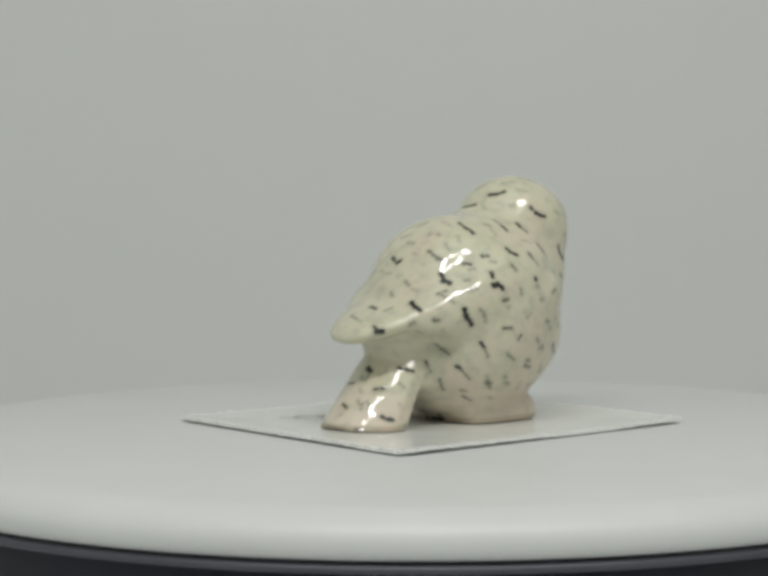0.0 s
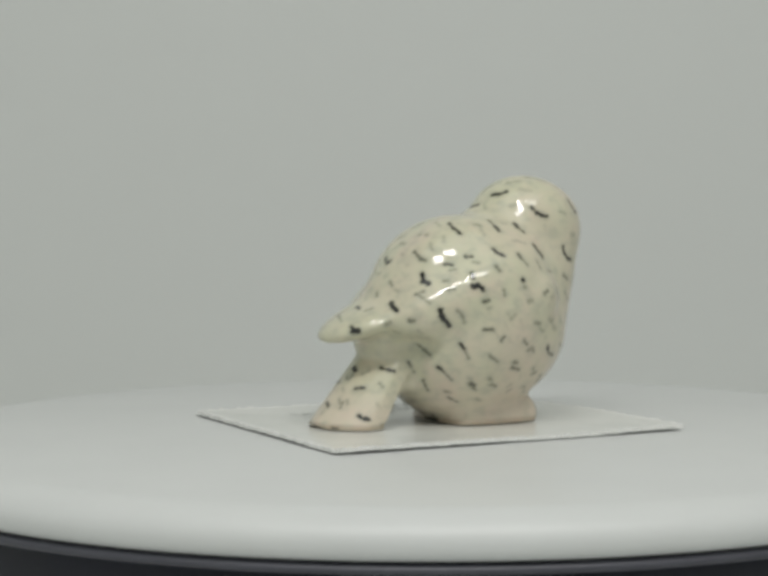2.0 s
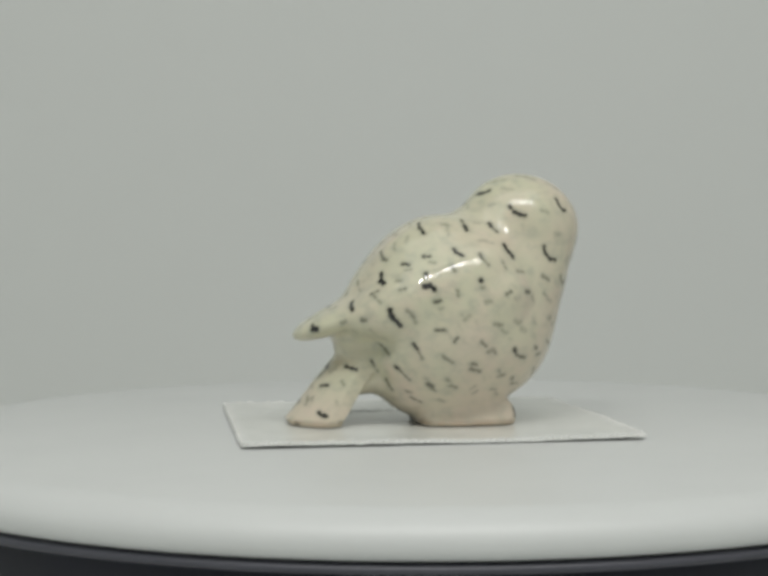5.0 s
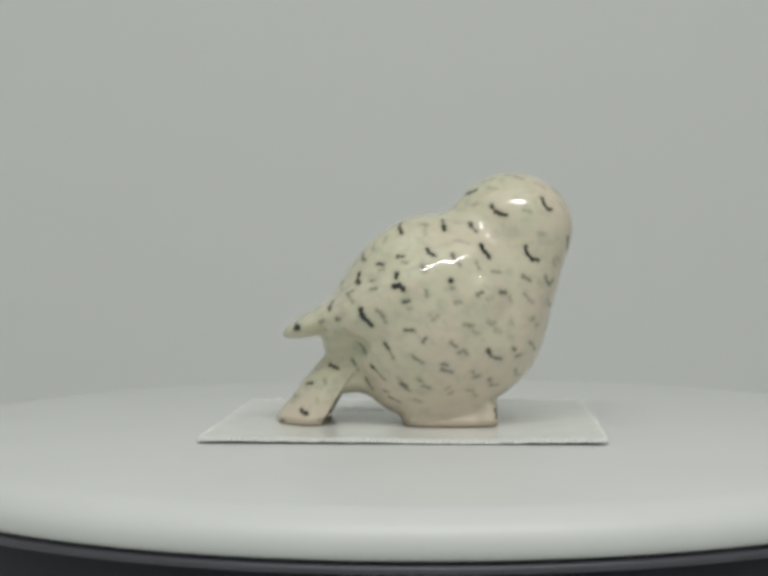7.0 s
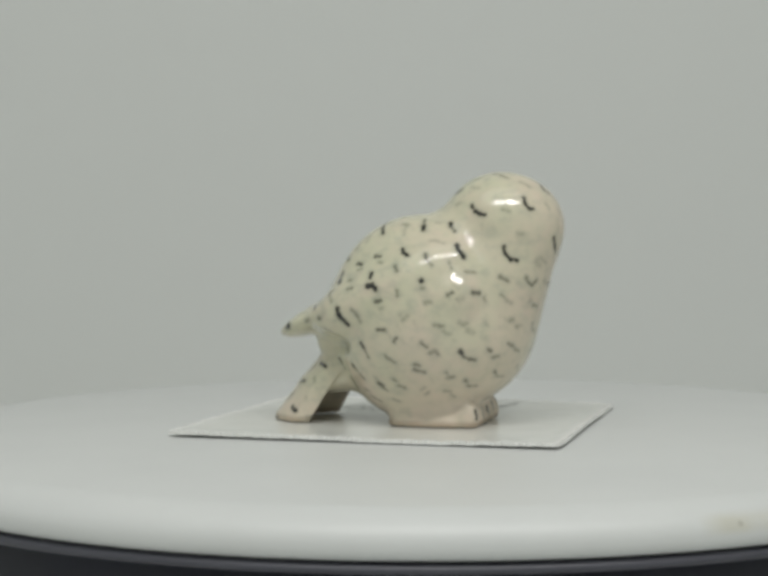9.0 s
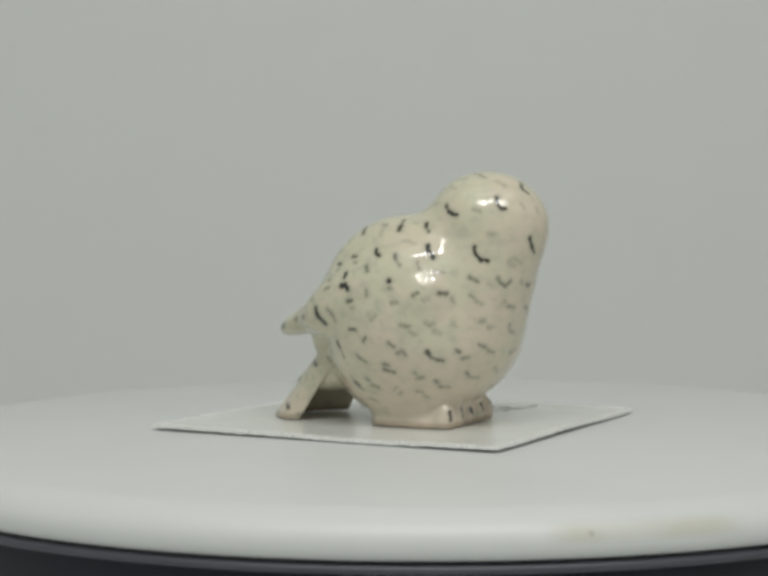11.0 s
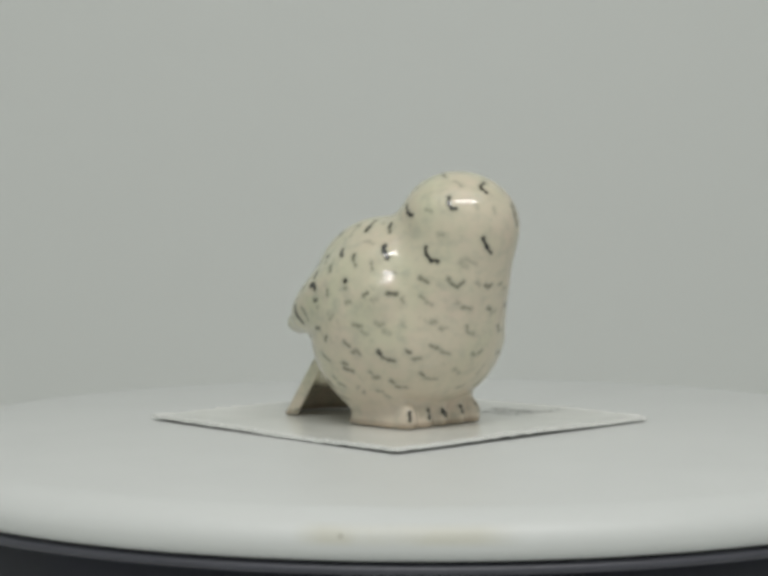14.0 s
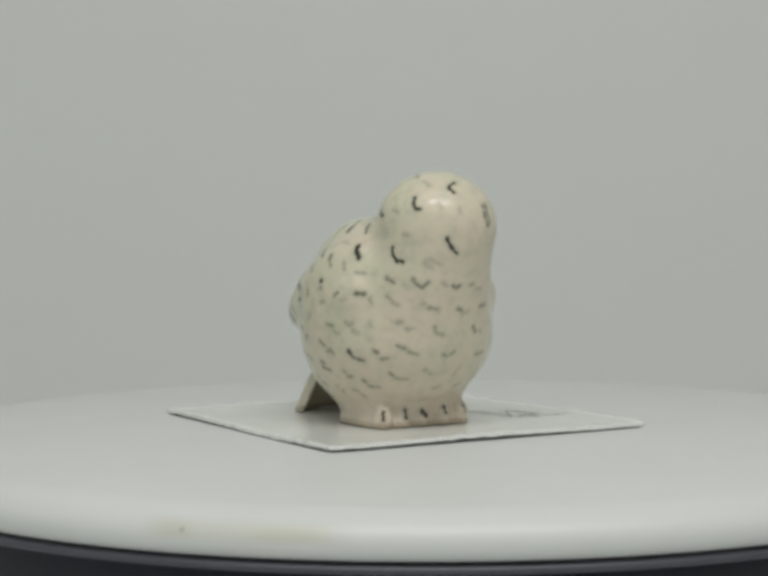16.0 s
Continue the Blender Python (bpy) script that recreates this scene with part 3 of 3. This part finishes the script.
BREAST_FLECKS_B = [
    (12.5, -19.3, 23.4, 13.5, -18.9, 23, 0.56, 0.28),
    (17.1, -16, 28.7, 17.3, -15.6, 29.1, 0.38, 0.26),
    (12.1, -20.5, 28.6, 13.3, -19.9, 28.6, 0.33, 0.26),
    (22.1, -11.7, 23.6, 22.7, -11, 23.3, 0.40, 0.31),
    (20.2, -13.4, 33.3, 21.7, -12.7, 32.4, 0.50, 0.51),
    (25.3, -9.9, 33.1, 25.8, -8.9, 31.8, 0.45, 0.54),
    (25.8, -8.9, 31.8, 26.3, -8.1, 31.4, 0.45, 0.54),
    (26.3, -8.1, 31.4, 27.1, -7, 32.4, 0.45, 0.54),
    (22.1, -11.8, 23.7, 22.5, -11.3, 23.8, 0.50, 0.38),
    (25.7, -7.8, 28, 26, -7.2, 27.7, 0.38, 0.31),
    (26.1, -6.4, 26.9, 26.7, -4.2, 26.4, 0.45, 0.42),
    (28.3, -4, 32.2, 28.3, -3.1, 31.6, 0.38, 0.31),
]
BREAST_FLECKS_C = [
    (28.5, -1.6, 31.5, 28.4, -0.7, 31.1, 0.45, 0.58),
    (28.4, -0.7, 31.1, 28.6, 0, 31.6, 0.45, 0.58),
    (28.4, 2.9, 31.7, 28.2, 3.8, 31.9, 0.38, 0.36),
    (27.8, 4.6, 30.8, 27.1, 6.6, 30.9, 0.38, 0.26),
    (27.3, 0.4, 26.6, 27.2, 1.4, 26.1, 0.50, 0.48),
    (26.9, 1.9, 25.4, 26.8, 3.3, 25.8, 0.39, 0.31),
    (25.8, 7.2, 26.9, 24.7, 9.3, 27.2, 0.45, 0.52),
]
BELLY_FLECKS = [
    (8.2, -21.1, 22.8, 9.1, -20.7, 22.7, 0.45, 0.46),
    (9.6, -20.4, 21.1, 10.5, -20, 20.8, 0.39, 0.26),
    (14.1, -18.5, 21.5, 15.2, -17.8, 21.1, 0.45, 0.26),
    (4.3, -21.5, 19.1, 5.5, -21, 18.1, 0.45, 0.48),
    (6.1, -20.5, 16.8, 7.2, -20.4, 17.2, 0.50, 0.42),
    (7.2, -20.4, 17.2, 7.8, -20.1, 16.5, 0.50, 0.42),
    (9, -18, 12.5, 9.3, -17.6, 11.9, 0.33, 0.36),
    (9.3, -17.1, 11.1, 10.3, -16.8, 11.3, 0.56, 0.41),
    (3.9, -15.4, 7.3, 4.4, -15.7, 7.7, 0.45, 0.36),
    (8.1, -14.9, 8, 9.1, -14.4, 7.9, 0.33, 0.46),
    (9.1, -13.7, 7.2, 9.7, -12.9, 6.6, 0.33, 0.36),
    (21.9, -11.1, 18.3, 22.7, -9.2, 17.3, 0.45, 0.36),
]
BELLY_FLECKS_B = [
    (13.9, -18.6, 21.9, 14.7, -18.2, 21.5, 0.45, 0.26),
    (7.4, -21.4, 22.9, 8.5, -21, 22.5, 0.49, 0.40),
    (9.1, -20.7, 21.8, 10.1, -20.2, 21, 0.45, 0.28),
    (17.4, -16.1, 23.4, 18, -15.8, 22.6, 0.45, 0.20),
    (23.1, -10.3, 22.5, 23.7, -9.3, 22.2, 0.40, 0.28),
    (12.4, -18.7, 17.1, 12.8, -18.4, 16.7, 0.56, 0.72),
    (13, -18, 15.9, 14.2, -17.2, 15.3, 0.45, 0.58),
    (14.2, -17.2, 15.3, 15.3, -16.6, 15.2, 0.45, 0.58),
    (18, -15.3, 17.3, 18.4, -14.9, 17, 0.50, 0.54),
    (18.6, -14, 15.6, 19.7, -12.9, 15.8, 0.45, 0.42),
    (18.5, -11.6, 12.3, 18.6, -11, 11.8, 0.45, 0.46),
    (18.4, -10.5, 11.2, 19.7, -7.9, 10.9, 0.39, 0.36),
]
BELLY_FLECKS_C = [
    (12.7, -15.1, 10.6, 13, -14.5, 10.1, 0.45, 0.46),
    (12.9, -13.6, 9.2, 14.4, -12.2, 9, 0.39, 0.48),
    (23.1, -10.2, 22.4, 23.4, -9.9, 22, 0.45, 0.38),
    (23.9, -8.9, 22.4, 24.1, -8.7, 22.3, 0.33, 0.20),
    (25.8, -4.6, 22.7, 25.5, -4.4, 21.8, 0.39, 0.48),
    (25.5, -4.2, 21.3, 25.7, -2.5, 20.8, 0.39, 0.42),
    (25.3, 5.7, 22.2, 24.8, 6.6, 21.2, 0.50, 0.52),
    (24.2, 8.1, 21.4, 23.9, 8.6, 21.1, 0.45, 0.31),
    (21.6, -11.6, 18.5, 22.3, -10.3, 18, 0.39, 0.52),
    (22.6, -9.3, 17, 23.2, -7.5, 16.6, 0.39, 0.42),
    (24.4, -1.6, 16.4, 24.4, -0.7, 16, 0.39, 0.42),
    (24.5, 0.3, 16.3, 24.6, 1.1, 16.9, 0.39, 0.42),
]
BELLY_FLECKS_D = [
    (22.8, 7.9, 15.9, 21.5, 10.7, 16.4, 0.39, 0.46),
    (22.3, -5, 13, 22, -3.3, 12.1, 0.45, 0.26),
    (19.3, -0.9, 8.6, 19.8, 0.3, 9, 0.39, 0.36),
    (18.9, 4.5, 8.7, 19.1, 6, 9.3, 0.33, 0.36),
    (21.7, 2.7, 11.6, 22.8, 3.7, 13.4, 0.33, 0.26),
]
CLAW_FLECKS = [
    (14, -10.8, 3.4, 14.3, -11, 1.5, 0.31, 1.00),
    (14.3, -5.3, 3.4, 14.7, -5.3, 1.5, 0.36, 1.00),
    (14.5, -0.9, 2.9, 14.6, 0.1, 2, 0.49, 1.00),
    (14.2, 5, 3.6, 14.6, 5.4, 2.3, 0.33, 1.00),
    (13.9, 10.3, 4, 14.5, 10.8, 2.4, 0.25, 0.92),
    (13.4, 12.7, 4.5, 14.1, 13, 3.3, 0.25, 0.87),
]


def brush(verts, flecks):
    """How much paint lies on each vertex: flecks are dashes from point to point with a half width in mm and a tone."""
    wobble = 0.16 * np.sin(verts[:, 0] * 4.1 + 2 * np.sin(verts[:, 2] * 2.7)) + 0.15 * np.sin(verts[:, 2] * 5.3 + verts[:, 1] * 3.9)
    paint = np.zeros(len(verts), np.float32)
    for x1, y1, z1, x2, y2, z2, half, tone in flecks:
        a, b = np.array((x1, y1, z1)), np.array((x2, y2, z2))
        near = np.where(((verts - (a + b) / 2) ** 2).sum(1) < (np.linalg.norm(b - a) / 2 + 2.5) ** 2)[0]
        v, ab = verts[near], b - a
        t = np.clip(((v - a) @ ab) / max(ab @ ab, 0.01), 0, 1)
        gap = np.linalg.norm(v - a - t[:, None] * ab, axis=1)
        waist = 0.26 * np.exp(-((t - 0.52) / 0.2) ** 2) if ab @ ab > 1.4 else 0.0
        wide = half * (1.14 - 0.12 * t - waist) + wobble[near] * 0.45
        soft = 0.24 + 0.14 * (1 - tone)
        core = np.clip((wide + soft - gap) / (2 * soft), 0, 1)
        wash = 0.2 * np.clip((wide + 1.0 - gap) / 1.4, 0, 1)
        thin = 0.94 + 0.2 * np.sin(v[:, 0] * 6.1 + 1.7 * np.sin(v[:, 1] * 4.3)) * np.sin(v[:, 2] * 5.2 + v[:, 1] * 3.1)
        paint[near] = np.maximum(paint[near], tone * np.maximum(core * np.minimum(thin, 1), wash))
    return paint


def faint_flecks(verts):
    """Barely visible dabs scattered between the painted ones."""
    rng = np.random.default_rng(11)
    dabs = []
    for v in verts[rng.integers(0, len(verts), 150)]:
        if v[2] > 9:
            way = rng.normal(size=3) * 0.35 + np.array((0.6, 0.0, -0.7))
            way = way / np.linalg.norm(way) * rng.uniform(0.4, 0.9)
            dabs.append((*(v - way), *(v + way), 0.34, rng.uniform(0.05, 0.14)))
    return dabs


def make_owl():
    verts, quads = surface_net(owl_field, (-46, -28, -1.2), (38, 28, 62), 0.3)
    mesh = bpy.data.meshes.new("owl_figurine")
    mesh.from_pydata((verts * MM).tolist(), [], quads.tolist())
    mesh.update()
    mesh.polygons.foreach_set("use_smooth", np.ones(len(quads), bool))
    paint = np.zeros(len(verts), np.float32)
    # the flecks, together with the shade painted at foot and tail
    for flecks in (TAIL_FLECKS, TAIL_FLECKS_AND_SHADE, RUMP_FLECKS, RUMP_FLECKS_B, RUMP_FLECKS_C, WING_FLECKS, WING_FLECKS_B, BACK_FLECKS, BACK_FLECKS_B, BACK_FLECKS_C, HEAD_FLECKS, HEAD_FLECKS_B, HEAD_FLECKS_C, FACE_FLECKS, FLANK_FLECKS, FLANK_FLECKS_AND_SHADE, FOOT_SHADE, BREAST_FLECKS, BREAST_FLECKS_B, BREAST_FLECKS_C, BELLY_FLECKS, BELLY_FLECKS_B, BELLY_FLECKS_C, BELLY_FLECKS_D, CLAW_FLECKS):
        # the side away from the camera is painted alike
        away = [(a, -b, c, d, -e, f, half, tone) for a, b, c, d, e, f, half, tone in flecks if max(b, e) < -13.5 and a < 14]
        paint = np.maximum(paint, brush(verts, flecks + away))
    paint = np.maximum(paint, brush(verts, faint_flecks(verts)))
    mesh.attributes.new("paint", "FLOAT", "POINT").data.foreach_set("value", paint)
    mesh.materials.append(GLAZE)
    return tagged(new("owl_figurine", mesh), "glossy cream ceramic owl with dark brushed flecks standing on a card", "figurine")


owl = make_owl()


# ---- what moves: the platter turns clockwise and carries card and owl ----
def motions():
    steps = [float(i) for i in range(17)]
    walk(platter, [(t, pose(0, 0, -0.0008, 0, 0, -6.179 * t)) for t in steps])
    walk(card, [(t, pose(0, 0, 0, 0, 0, -6.179 * t) @ pose(0.0021, -0.0062, 0, 0, 0, 40.9)) for t in steps])
    walk(owl, [(t, pose(0, 0, 0, 0, 0, -6.179 * t) @ pose(0.00946, -0.00545, 0.0006, 0, 0, 40.7)) for t in steps])


motions()
